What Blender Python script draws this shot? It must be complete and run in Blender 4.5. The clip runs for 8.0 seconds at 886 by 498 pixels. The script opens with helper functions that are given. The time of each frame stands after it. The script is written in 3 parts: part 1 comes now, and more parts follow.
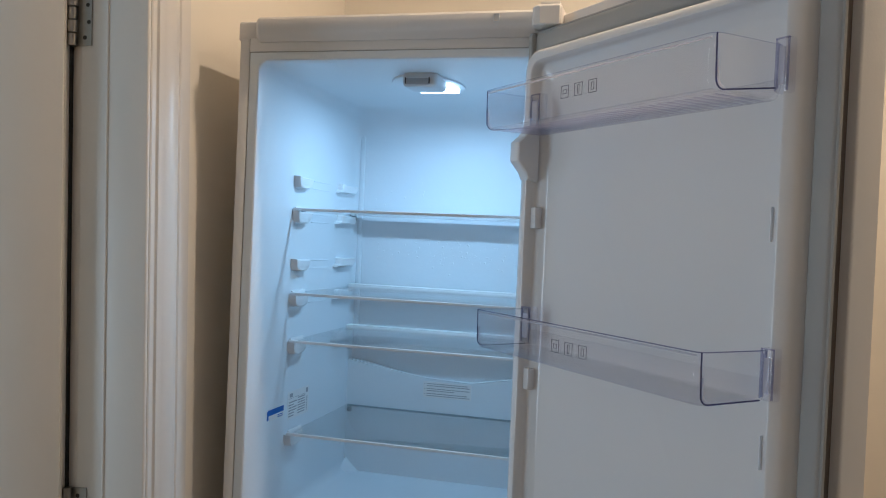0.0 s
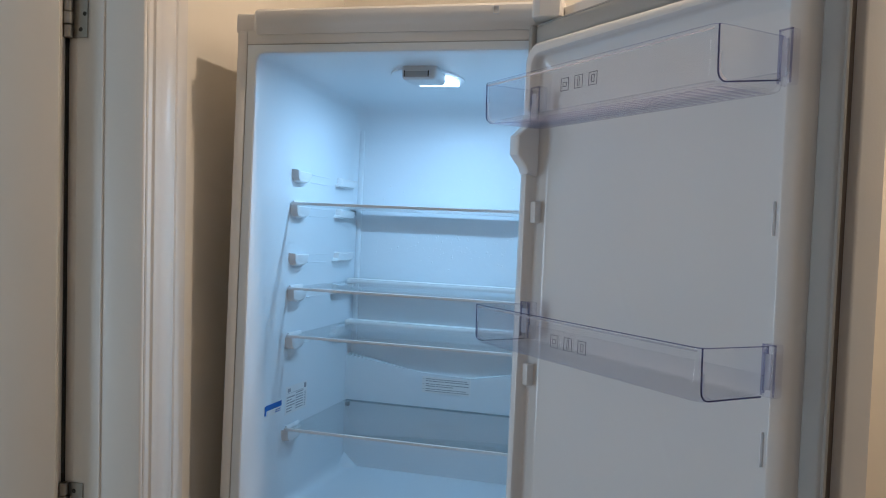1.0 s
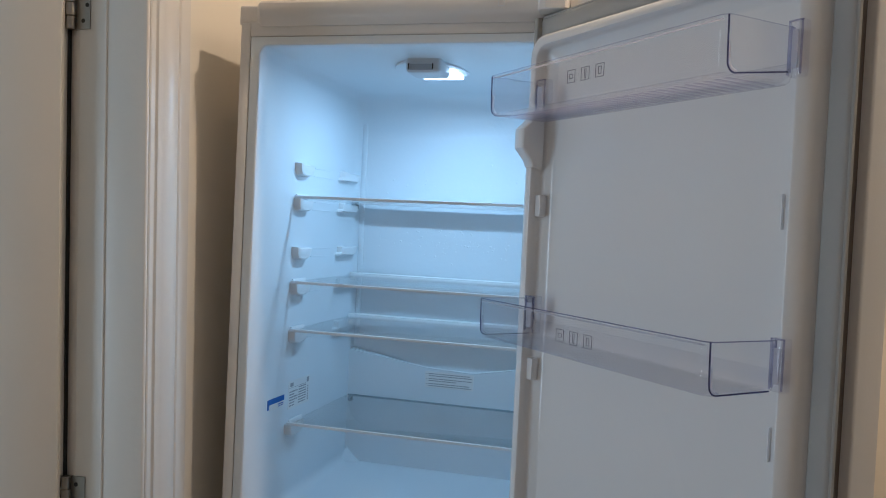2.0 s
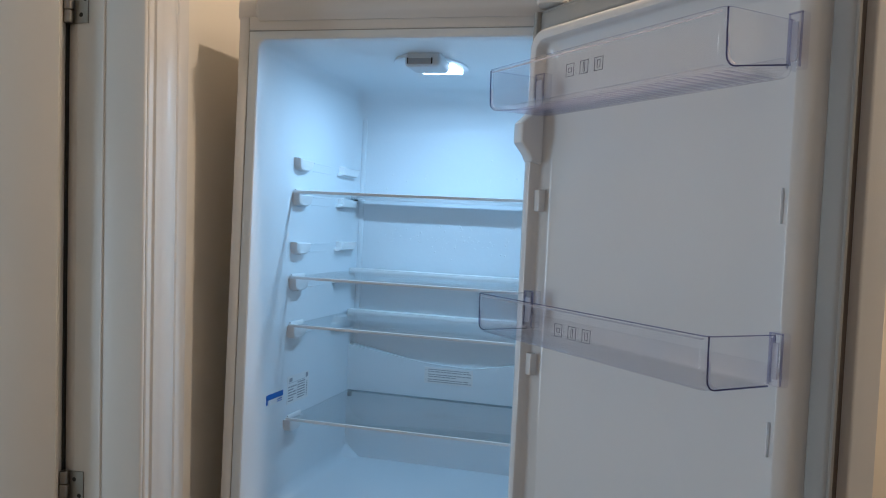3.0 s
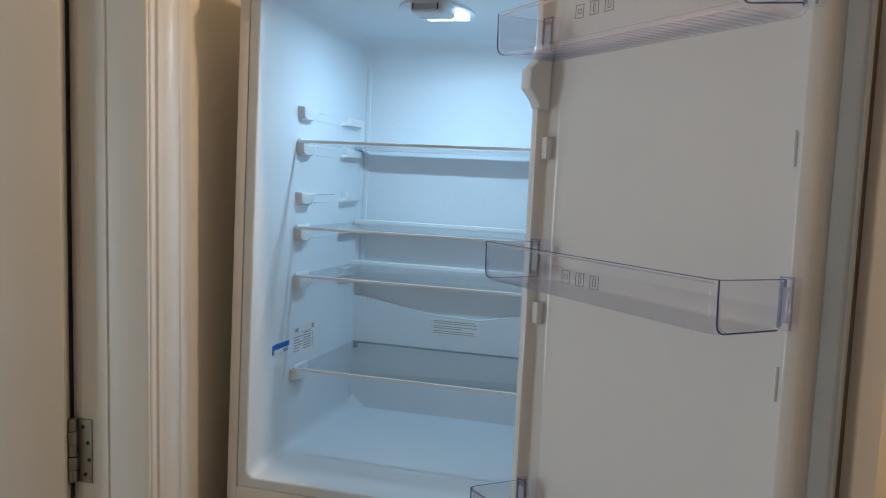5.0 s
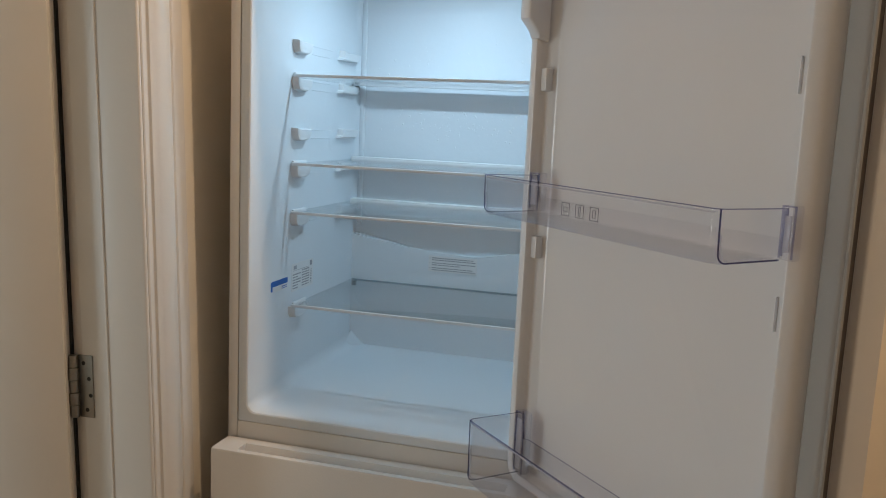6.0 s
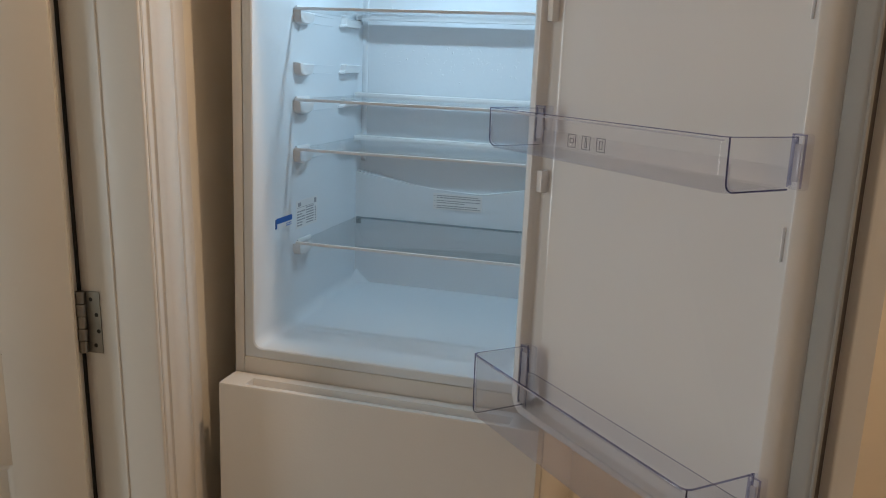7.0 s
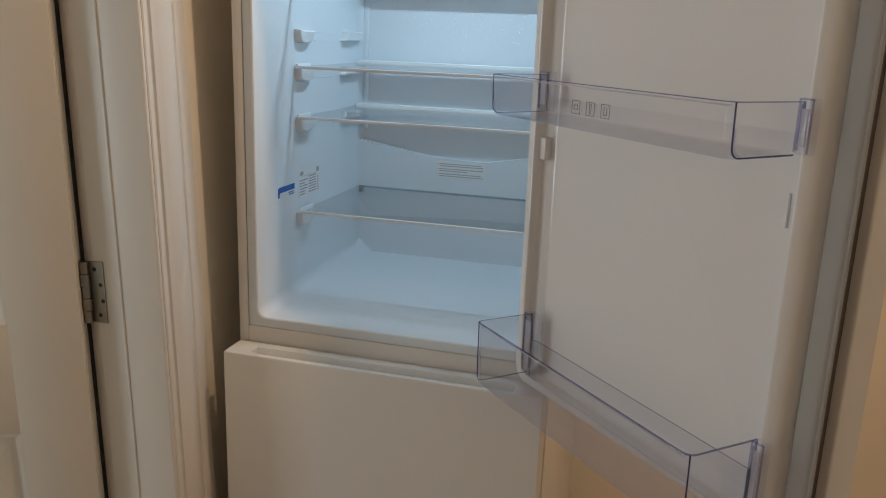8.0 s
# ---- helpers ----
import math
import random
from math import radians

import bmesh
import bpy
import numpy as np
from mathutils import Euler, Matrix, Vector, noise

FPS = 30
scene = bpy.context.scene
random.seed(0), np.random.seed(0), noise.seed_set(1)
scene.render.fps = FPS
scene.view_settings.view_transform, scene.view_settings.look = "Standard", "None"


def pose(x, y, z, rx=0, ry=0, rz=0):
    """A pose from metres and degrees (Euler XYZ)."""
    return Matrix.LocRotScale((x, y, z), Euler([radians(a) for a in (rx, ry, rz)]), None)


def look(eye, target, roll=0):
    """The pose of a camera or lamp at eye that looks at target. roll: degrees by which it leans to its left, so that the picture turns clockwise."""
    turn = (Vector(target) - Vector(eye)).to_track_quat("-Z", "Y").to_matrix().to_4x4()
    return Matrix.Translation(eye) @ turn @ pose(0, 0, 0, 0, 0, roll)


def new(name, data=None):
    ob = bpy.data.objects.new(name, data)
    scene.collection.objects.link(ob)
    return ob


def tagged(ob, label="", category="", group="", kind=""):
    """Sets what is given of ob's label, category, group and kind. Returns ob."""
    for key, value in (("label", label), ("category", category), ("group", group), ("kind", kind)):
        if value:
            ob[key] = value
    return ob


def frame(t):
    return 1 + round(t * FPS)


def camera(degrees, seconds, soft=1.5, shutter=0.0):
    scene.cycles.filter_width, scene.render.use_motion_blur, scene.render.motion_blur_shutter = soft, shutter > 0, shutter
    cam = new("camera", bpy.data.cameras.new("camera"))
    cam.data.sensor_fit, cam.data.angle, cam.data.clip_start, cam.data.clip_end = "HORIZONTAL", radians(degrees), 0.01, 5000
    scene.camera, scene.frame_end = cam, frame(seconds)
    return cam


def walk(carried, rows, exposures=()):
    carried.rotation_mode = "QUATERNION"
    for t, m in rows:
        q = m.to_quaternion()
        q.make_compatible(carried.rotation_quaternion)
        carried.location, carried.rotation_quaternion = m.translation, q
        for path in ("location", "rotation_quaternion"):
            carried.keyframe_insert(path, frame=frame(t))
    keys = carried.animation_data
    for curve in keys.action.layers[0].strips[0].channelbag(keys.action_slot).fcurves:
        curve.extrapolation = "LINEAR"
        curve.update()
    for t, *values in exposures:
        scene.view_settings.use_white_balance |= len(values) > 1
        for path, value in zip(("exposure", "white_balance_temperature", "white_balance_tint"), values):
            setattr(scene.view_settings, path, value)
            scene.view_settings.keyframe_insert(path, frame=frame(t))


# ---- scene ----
cam = camera(56.0, 8.0, soft=1.0)
PATH = [
    (0, (0.711, -1.266, 1.352), (0.189, 0.664, 1.32), 2.5),
    (0.5, (0.712, -1.263, 1.352), (0.19, 0.667, 1.314), 2.6),
    (1, (0.711, -1.255, 1.351), (0.188, 0.675, 1.307), 2.6),
    (1.5, (0.704, -1.252, 1.349), (0.181, 0.678, 1.299), 2.7),
    (3, (0.708, -1.245, 1.344), (0.18, 0.683, 1.283), 2.8),
    (3.5, (0.703, -1.249, 1.342), (0.178, 0.68, 1.273), 2.8),
    (4, (0.704, -1.246, 1.336), (0.173, 0.68, 1.262), 2.8),
    (4.2, (0.704, -1.242, 1.336), (0.169, 0.684, 1.258), 2.8),
    (5.5, (0.702, -1.235, 1.322), (0.179, 0.681, 1.088), 2.7),
    (6, (0.701, -1.23, 1.316), (0.185, 0.679, 1.019), 2.6),
    (6.5, (0.7, -1.232, 1.308), (0.19, 0.667, 0.943), 2.6),
    (7, (0.7, -1.228, 1.303), (0.186, 0.657, 0.872), 2.4),
    (7.5, (0.701, -1.227, 1.3), (0.191, 0.644, 0.813), 2.2),
    (8, (0.698, -1.226, 1.301), (0.186, 0.641, 0.798), 2.1),
]
# the fridge is leaned to fit the camera's view beside the upright doorway; the path is written in its upright axes
LEAN = Matrix.Translation((0.545, 0, 0)) @ pose(0, 0, 0, 0, 1.7, 0) @ Matrix.Translation((-0.545, 0, 0))
walk(cam, [(t, LEAN @ look(eye, target, roll)) for t, eye, target, roll in PATH],
     [(0, -0.45, 5050, 10), (1.2, -0.46, 5000, 10), (4.2, -0.45, 5150, 10), (5.4, -0.41, 5850, 12), (6.5, -0.41, 6050, 14), (8, -0.38, 6100, 14)])

# ---- light and exposure ----
world = bpy.data.worlds.new("world")
world.use_nodes = True
world.node_tree.nodes["Background"].inputs["Color"].default_value = (1.0, 0.85, 0.7, 1)
world.node_tree.nodes["Background"].inputs["Strength"].default_value = 0.02
scene.world = world


def area_lamp(name, m, size, watts, colour, size_y=None):
    data = bpy.data.lights.new(name, "AREA")
    data.shape = "RECTANGLE"
    data.size, data.size_y = size, size_y or size
    data.energy, data.color = watts, colour
    ob = new(name, data)
    ob.matrix_world = m
    return ob


WARM = (1.0, 0.67, 0.37)
# ceiling spot over the fridge door, cool diode in the fridge; the room's ceiling light behind and the hall daylight are
# added, unseen sources
area_lamp("ceiling_spot", pose(0.98, -0.10, 2.47), 0.06, 15.5, WARM)
area_lamp("room_light", pose(0.48, -2.05, 2.46), 0.5, 2.4, (1.0, 0.92, 0.83))
area_lamp("unseen_hall_daylight", pose(-2.302, -1.38, 1.10, 0, -90, 0), 1.2, 25.0, (0.92, 1.0, 0.96), 0.8)
area_lamp("fridge_diode", LEAN @ pose(0.295, 0.206, 1.6100, -3), 0.03, 1.72, (0.625, 0.885, 1.0), 0.026)


# ---- materials ----
def material(name, colour, rough=0.5, metal=0.0, vary=0.04, scale=6.0, bump=0.02, bump_scale=180.0, coat=0.0, spec=0.5):
    mat = bpy.data.materials.new(name)
    mat.use_nodes = True
    nt = mat.node_tree
    bsdf = nt.nodes["Principled BSDF"]
    tc = nt.nodes.new("ShaderNodeTexCoord")
    big = nt.nodes.new("ShaderNodeTexNoise")
    big.inputs["Scale"].default_value, big.inputs["Detail"].default_value = scale, 5
    ramp = nt.nodes.new("ShaderNodeMapRange")
    ramp.inputs["To Min"].default_value, ramp.inputs["To Max"].default_value = 1 - vary, 1 + vary
    mul = nt.nodes.new("ShaderNodeVectorMath")
    mul.operation = "SCALE"
    mul.inputs[0].default_value = colour
    nt.links.new(tc.outputs["Object"], big.inputs["Vector"])
    nt.links.new(big.outputs["Fac"], ramp.inputs["Value"])
    nt.links.new(ramp.outputs["Result"], mul.inputs["Scale"])
    nt.links.new(mul.outputs["Vector"], bsdf.inputs["Base Color"])
    rr_ = nt.nodes.new("ShaderNodeMapRange")
    rr_.inputs["To Min"].default_value, rr_.inputs["To Max"].default_value = max(rough - 0.07, 0.02), min(rough + 0.07, 1)
    nt.links.new(big.outputs["Fac"], rr_.inputs["Value"])
    nt.links.new(rr_.outputs["Result"], bsdf.inputs["Roughness"])
    bsdf.inputs["Metallic"].default_value = metal
    bsdf.inputs["Specular IOR Level"].default_value = spec
    bsdf.inputs["Coat Weight"].default_value = coat
    if bump:
        fine = nt.nodes.new("ShaderNodeTexNoise")
        fine.inputs["Scale"].default_value, fine.inputs["Detail"].default_value = bump_scale, 3
        bm_ = nt.nodes.new("ShaderNodeBump")
        bm_.inputs["Strength"].default_value, bm_.inputs["Distance"].default_value = bump, 0.01
        nt.links.new(tc.outputs["Object"], fine.inputs["Vector"])
        nt.links.new(fine.outputs["Fac"], bm_.inputs["Height"])
        nt.links.new(bm_.outputs["Normal"], bsdf.inputs["Normal"])
    return mat


def clear(name, tint, rough=0.03, ior=1.45, body=0.0, body_colour=(0.5, 0.5, 0.6), edge=0.55, power=4.0):
    mat = bpy.data.materials.new(name)
    mat.use_nodes = True
    nt = mat.node_tree
    nt.nodes.remove(nt.nodes["Principled BSDF"])
    out = nt.nodes["Material Output"]
    trans = nt.nodes.new("ShaderNodeBsdfTransparent")
    trans.inputs["Color"].default_value = (*tint, 1)
    gloss = nt.nodes.new("ShaderNodeBsdfGlossy")
    gloss.inputs["Roughness"].default_value = rough
    lw = nt.nodes.new("ShaderNodeLayerWeight")
    lw.inputs["Blend"].default_value = 0.5
    pw = nt.nodes.new("ShaderNodeMath")
    pw.operation = "POWER"
    pw.inputs[1].default_value = power
    fres = nt.nodes.new("ShaderNodeMath")
    fres.operation = "MULTIPLY_ADD"
    fres.inputs[1].default_value, fres.inputs[2].default_value = edge, ((ior - 1) / (ior + 1)) ** 2
    mix = nt.nodes.new("ShaderNodeMixShader")
    nt.links.new(lw.outputs["Facing"], pw.inputs[0])
    nt.links.new(pw.outputs[0], fres.inputs[0])
    nt.links.new(fres.outputs[0], mix.inputs["Fac"])
    base = trans
    if body:
        diff = nt.nodes.new("ShaderNodeBsdfTranslucent")
        diff.inputs["Color"].default_value = (*body_colour, 1)
        dif2 = nt.nodes.new("ShaderNodeBsdfDiffuse")
        dif2.inputs["Color"].default_value = (*body_colour, 1)
        both = nt.nodes.new("ShaderNodeMixShader")
        nt.links.new(diff.outputs[0], both.inputs[1])
        nt.links.new(dif2.outputs[0], both.inputs[2])
        m2 = nt.nodes.new("ShaderNodeMixShader")
        m2.inputs["Fac"].default_value = body
        nt.links.new(trans.outputs[0], m2.inputs[1])
        nt.links.new(both.outputs[0], m2.inputs[2])
        base = m2
    nt.links.new(base.outputs[0], mix.inputs[1])
    nt.links.new(gloss.outputs[0], mix.inputs[2])
    nt.links.new(mix.outputs[0], out.inputs["Surface"])
    return mat


def glowing(name, colour, strength):
    mat = bpy.data.materials.new(name)
    mat.use_nodes = True
    b = mat.node_tree.nodes["Principled BSDF"]
    b.inputs["Emission Color"].default_value = (*colour, 1)
    b.inputs["Emission Strength"].default_value = strength
    return mat


M_WALL = material("wall_paint", (0.84, 0.80, 0.715), 0.75, vary=0.03, scale=3, bump=0.012, bump_scale=90, spec=0.3)
M_CEIL = material("ceiling_paint", (0.82, 0.80, 0.75), 0.85, vary=0.03, scale=3, bump=0.05, bump_scale=60, spec=0.2)
M_FLOOR = material("floor_bounce_brown", (0.48, 0.37, 0.27), 0.45, vary=0.15, scale=8, bump=0.05)
M_GLOSSPAINT = material("gloss_white_paint", (0.74, 0.71, 0.66), 0.34, vary=0.03, scale=5, bump=0.06, bump_scale=45)
M_DOORPAINT = material("door_white_paint", (0.70, 0.67, 0.62), 0.42, vary=0.04, scale=5, bump=0.03, bump_scale=70)
M_STEEL = material("brushed_steel", (0.30, 0.29, 0.27), 0.36, metal=1.0, vary=0.25, scale=30, bump=0.04)
M_DARK = material("dark_hole", (0.02, 0.02, 0.02), 0.6, vary=0.1, bump=0)
M_SHELL = material("white_enamel", (0.72, 0.70, 0.67), 0.33, vary=0.025, scale=4, bump=0.035, bump_scale=260)
M_FRAME = material("white_frame_plastic", (0.72, 0.70, 0.67), 0.42, vary=0.025, scale=5, bump=0.02)
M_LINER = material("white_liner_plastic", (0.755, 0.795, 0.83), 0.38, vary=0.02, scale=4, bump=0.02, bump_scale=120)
M_DOORLINER = material("door_liner_plastic", (0.76, 0.76, 0.76), 0.16, vary=0.025, scale=3, bump=0.02, bump_scale=60)
# wiped streaks in the gloss of the door liner
nt = M_DOORLINER.node_tree
tc = nt.nodes.new("ShaderNodeTexCoord")
mp = nt.nodes.new("ShaderNodeMapping")
mp.inputs["Scale"].default_value = (26, 26, 1.6)
nz = nt.nodes.new("ShaderNodeTexNoise")
nz.inputs["Scale"].default_value, nz.inputs["Detail"].default_value = 1.0, 4.0
mr = nt.nodes.new("ShaderNodeMapRange")
mr.inputs["From Min"].default_value, mr.inputs["From Max"].default_value = 0.3, 0.7
mr.inputs["To Min"].default_value, mr.inputs["To Max"].default_value = 0.11, 0.24
nt.links.new(tc.outputs["Object"], mp.inputs["Vector"])
nt.links.new(mp.outputs["Vector"], nz.inputs["Vector"])
nt.links.new(nz.outputs["Fac"], mr.inputs["Value"])
nt.links.new(mr.outputs["Result"], nt.nodes["Principled BSDF"].inputs["Roughness"])
M_GASKET = material("grey_gasket_rubber", (0.36, 0.355, 0.335), 0.6, vary=0.06, scale=12, bump=0.03)
M_SEALSHADE = material("seal_base_groove_shade", (0.14, 0.12, 0.105), 0.7, vary=0.1, scale=12, bump=0.03)
M_TRIM = material("shelf_trim_plastic", (0.86, 0.87, 0.88), 0.35, vary=0.02, scale=10, bump=0)
M_SUPPORT = material("support_plastic", (0.78, 0.79, 0.80), 0.4, vary=0.02, scale=12, bump=0)
M_LAMP = material("lamp_housing_plastic", (0.68, 0.71, 0.74), 0.4, vary=0.03, scale=12, bump=0)
M_WHEEL = material("grey_wheel_plastic", (0.40, 0.42, 0.45), 0.45, vary=0.03, scale=12, bump=0)
M_PAPER = material("label_paper", (0.80, 0.80, 0.80), 0.55, vary=0.03, scale=20, bump=0)
M_INK = material("label_ink", (0.38, 0.38, 0.40), 0.6, vary=0.05, bump=0)
M_BLUE = material("blue_sticker", (0.02, 0.13, 0.50), 0.45, vary=0.05, scale=20, bump=0)
M_ICON = material("icon_print", (0.10, 0.10, 0.13), 0.5, vary=0.05, bump=0)
M_LED = glowing("lit_lamp_lens", (0.80, 0.93, 1.0), 5.0)
M_GLASS = clear("shelf_glass", (0.984, 0.992, 0.994), 0.05, 1.5, edge=0.50, power=4.0)
M_GLASSEDGE = clear("shelf_glass_edge", (0.50, 0.62, 0.66), 0.1, 1.4)
M_CLEAR = clear("clear_bin_plastic", (0.984, 0.984, 0.993), 0.05, 1.42, 0.018, (0.80, 0.80, 0.90))
# refraction's dark edges are put into these tints; the top bin's rim is paler
M_RIM = clear("clear_bin_rim", (0.80, 0.80, 0.90), 0.06, 1.5, 0.05, (0.5, 0.5, 0.7))
M_CLEAREDGE = clear("clear_bin_edge", (0.34, 0.34, 0.52), 0.06, 1.5, 0.08, (0.25, 0.25, 0.45))
M_CLIP = clear("clear_clip_plastic", (0.962, 0.962, 0.986), 0.06, 1.45, 0.035, (0.70, 0.70, 0.88))
M_CLIPDARK = clear("clear_rib_plastic", (0.93, 0.93, 0.985), 0.10, 1.4, 0.08, (0.70, 0.72, 0.92))
M_FROST = clear("frosted_bin_floor", (0.945, 0.95, 0.99), 0.15, 1.4, 0.15, (0.80, 0.83, 0.97), edge=0.35)
M_SLOTGLINT = clear("clear_slot_and_glint", (0.92, 0.92, 0.96), 0.08, 1.5, 0.50, (0.85, 0.85, 0.92))
# opaque white stands in for the light glinting in the drops
M_DROP = material("water", (0.86, 0.88, 0.89), 0.12, vary=0.02, bump=0, coat=0.5)


# ---- mesh helpers ----
def finish(ob, bm, mat, angle=32):
    bmesh.ops.recalc_face_normals(bm, faces=bm.faces[:])
    me = bpy.data.meshes.new(ob)
    bm.to_mesh(me)
    bm.free()
    for m in (mat if isinstance(mat, (list, tuple)) else [mat]):
        me.materials.append(m)
    for p in me.polygons:
        p.use_smooth = True
    me.set_sharp_from_angle(angle=radians(angle))
    return me


def part(name, bm, mat, parent=None, label="", angle=32):
    ob = new(name, finish(name, bm, mat, angle))
    if parent is not None:
        ob.parent = parent
    return tagged(ob, label) if label else ob


def add_box(bm, x0, x1, y0, y1, z0, z1, bevel=0.0, seg=2, idx=0):
    m = Matrix.Translation(((x0 + x1) / 2, (y0 + y1) / 2, (z0 + z1) / 2)) @ Matrix.Diagonal((abs(x1 - x0), abs(y1 - y0), abs(z1 - z0), 1))
    got = bmesh.ops.create_cube(bm, size=1, matrix=m)
    faces = {f for v in got["verts"] for f in v.link_faces}
    for f in faces:
        f.material_index = idx
    if bevel:
        edges = list({e for v in got["verts"] for e in v.link_edges})
        bmesh.ops.bevel(bm, geom=edges, offset=bevel, segments=seg, profile=0.5, affect="EDGES")
    return bm


def box(*a, **k):
    return add_box(bmesh.new(), *a, **k)


def rounded(a0, a1, b0, b1, r, seg=5):
    """A rounded rectangle as a ring of (a, b)."""
    pts = []
    for ca, cb, start in ((a1 - r, b1 - r, 0), (a0 + r, b1 - r, 90), (a0 + r, b0 + r, 180), (a1 - r, b0 + r, 270)):
        for i in range(seg + 1):
            t = radians(start + 90 * i / seg)
            pts.append((ca + r * math.cos(t), cb + r * math.sin(t)))
    return pts


def loft(bm, rings, cap_first=False, cap_last=False, idx=0):
    rows = [[bm.verts.new(p) for p in ring] for ring in rings]
    n = len(rows[0])
    for a, b in zip(rows, rows[1:]):
        for i in range(n):
            f = bm.faces.new((a[i], a[(i + 1) % n], b[(i + 1) % n], b[i]))
            f.material_index = idx
    if cap_first:
        bm.faces.new(rows[0]).material_index = idx
    if cap_last:
        bm.faces.new(rows[-1]).material_index = idx
    return bm


def extrude_profile(bm, pts, place, length, idx=0):
    """A closed outline of (a, b) swept straight; place(a, b, s) gives the point."""
    return loft(bm, [[place(a, b, 0) for a, b in pts], [place(a, b, length) for a, b in pts]], True, True, idx)


def empty(name, m=None):
    ob = new(name)
    ob.empty_display_size = 0.1
    if m is not None:
        ob.matrix_world = m
    return ob


# ---- the room ----
WX = -0.036         # face of the wall beside the fridge
WT = 0.130           # its thickness
JY = -0.147         # far jamb of the doorway
NJ = -0.965         # near jamb
HEAD = 2.02
BACK = 0.672
RIGHT = 1.27
NEAR = -2.9
TOP = 2.5


def structure(name, bm, mat, label, category, angle=32):
    return tagged(part(name, bm, mat, None, "", angle), label, category, "", "structure")


# unseen floor, its warm brown chosen to bounce light onto the lower parts
structure("floor", box(-2.4, 1.5, -3.1, 0.9, -0.08, 0.0), M_FLOOR, "unseen floor under the fridge freezer, warm brown for its bounced light", "floor")
structure("ceiling", box(-2.4, 1.5, -3.1, 0.9, TOP, TOP + 0.08), M_CEIL, "plain white painted ceiling over the kitchen corner", "ceiling")
bm = box(WX - WT, WX, JY + 0.012, BACK, 0, TOP)
add_box(bm, WX - WT, WX, NEAR, NJ - 0.012, 0, TOP)
add_box(bm, WX - WT, WX, NJ - 0.012, JY + 0.012, HEAD, TOP)
structure("wall_left", bm, M_WALL, "cream painted plaster wall beside the fridge with a doorway", "wall")
structure("wall_back", box(WX - WT, RIGHT + 0.1, BACK, BACK + 0.1, 0, TOP), M_WALL, "cream painted plaster wall behind the fridge", "wall")
structure("wall_right", box(RIGHT, RIGHT + 0.1, NEAR, BACK, 0, TOP), M_WALL, "cream painted plaster wall past the open fridge door", "wall")
structure("wall_near", box(-2.3, RIGHT + 0.1, NEAR - 0.1, NEAR, 0, TOP), M_WALL, "plain cream painted wall closing the room", "wall")
# far hall wall, unseen; its opening is made up to hold the daylight lamp
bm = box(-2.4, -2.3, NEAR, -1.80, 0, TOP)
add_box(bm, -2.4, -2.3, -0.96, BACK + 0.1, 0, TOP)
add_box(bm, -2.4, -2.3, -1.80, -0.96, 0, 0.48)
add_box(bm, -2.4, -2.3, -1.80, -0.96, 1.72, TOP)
structure("wall_hall_far", bm, M_WALL, "plain cream painted hall wall with an opening made up for the daylight lamp", "wall")
structure("wall_hall_end", box(-2.3, WX - WT, BACK, BACK + 0.1, 0, TOP), M_WALL, "plain cream painted end wall of the hall", "wall")

# door lining, its hall-side arris chamfered to catch the hall light as a paler strip, all painted
bm = bmesh.new()
for edge, way in ((JY, 1), (NJ, -1)):
    outline = [(WX - WT - 0.002, 0.014), (WX - WT - 0.002, 0.0085), (WX - WT + 0.019, 0.0006), (WX - WT + 0.021, 0.0), (WX + 0.0135, 0.0), (WX + 0.0145, 0.001), (WX + 0.0145, 0.014)]
    extrude_profile(bm, outline, lambda a, b, h: (a, edge + way * b, h), HEAD)
add_box(bm, WX - WT - 0.002, WX + 0.004, NJ, JY, HEAD - 0.014, HEAD, 0.0015)
structure("door_lining", bm, M_GLOSSPAINT, "white gloss painted timber lining of the doorway", "door frame", 25)
for y0, y1 in ((JY - 0.0065, JY + 0.001), (NJ - 0.001, NJ + 0.0065)):
    bm = box(-0.0930, WX + 0.0150, y0, y1, 0, HEAD - 0.014, 0.0035, 4)
    add_box(bm, -0.0958, -0.0908, y0 - 0.002, y1 + 0.002, 0, HEAD - 0.014, 0.0022, 3)
    structure("door_stop", bm, M_GLOSSPAINT, "white gloss painted door stop strip with rounded edge", "trim")

# moulded architrave: outline (distance from the opening, height off the wall)
ARCH = [(0, 0), (0, 0.0150), (0.002, 0.0165), (0.003, 0.0165), (0.0045, 0.0135), (0.0150, 0.0130), (0.0165, 0.0140), (0.018, 0.0175), (0.0205, 0.0185)]
for i in range(9):
    t = i / 8
    ARCH.append((0.0225 + 0.044 * t, 0.0160 + 0.0095 * math.sin(math.pi * (0.1 + 0.75 * t))))
ARCH += [(0.0690, 0.0180), (0.0705, 0.0180), (0.0730, 0.0205), (0.0765, 0.0212), (0.1010, 0.0195), (0.1030, 0.0175), (0.1035, 0)]


def arch_leg(y_edge, way):
    return extrude_profile(bmesh.new(), ARCH, lambda a, b, s: (WX + b, y_edge + way * (a + 0.0005), s), HEAD + 0.08)


structure("architrave", arch_leg(JY, 1), M_GLOSSPAINT, "white gloss painted moulded architrave beside the doorway", "trim", 25)
structure("architrave", arch_leg(NJ, -1), M_GLOSSPAINT, "white gloss painted moulded architrave beside the doorway", "trim", 25)
bm = extrude_profile(bmesh.new(), ARCH, lambda a, b, s: (WX + b, NJ - 0.105 + s, HEAD + 0.004 + a), JY - NJ + 0.21)
structure("architrave", bm, M_GLOSSPAINT, "white gloss painted moulded architrave over the doorway", "trim", 25)

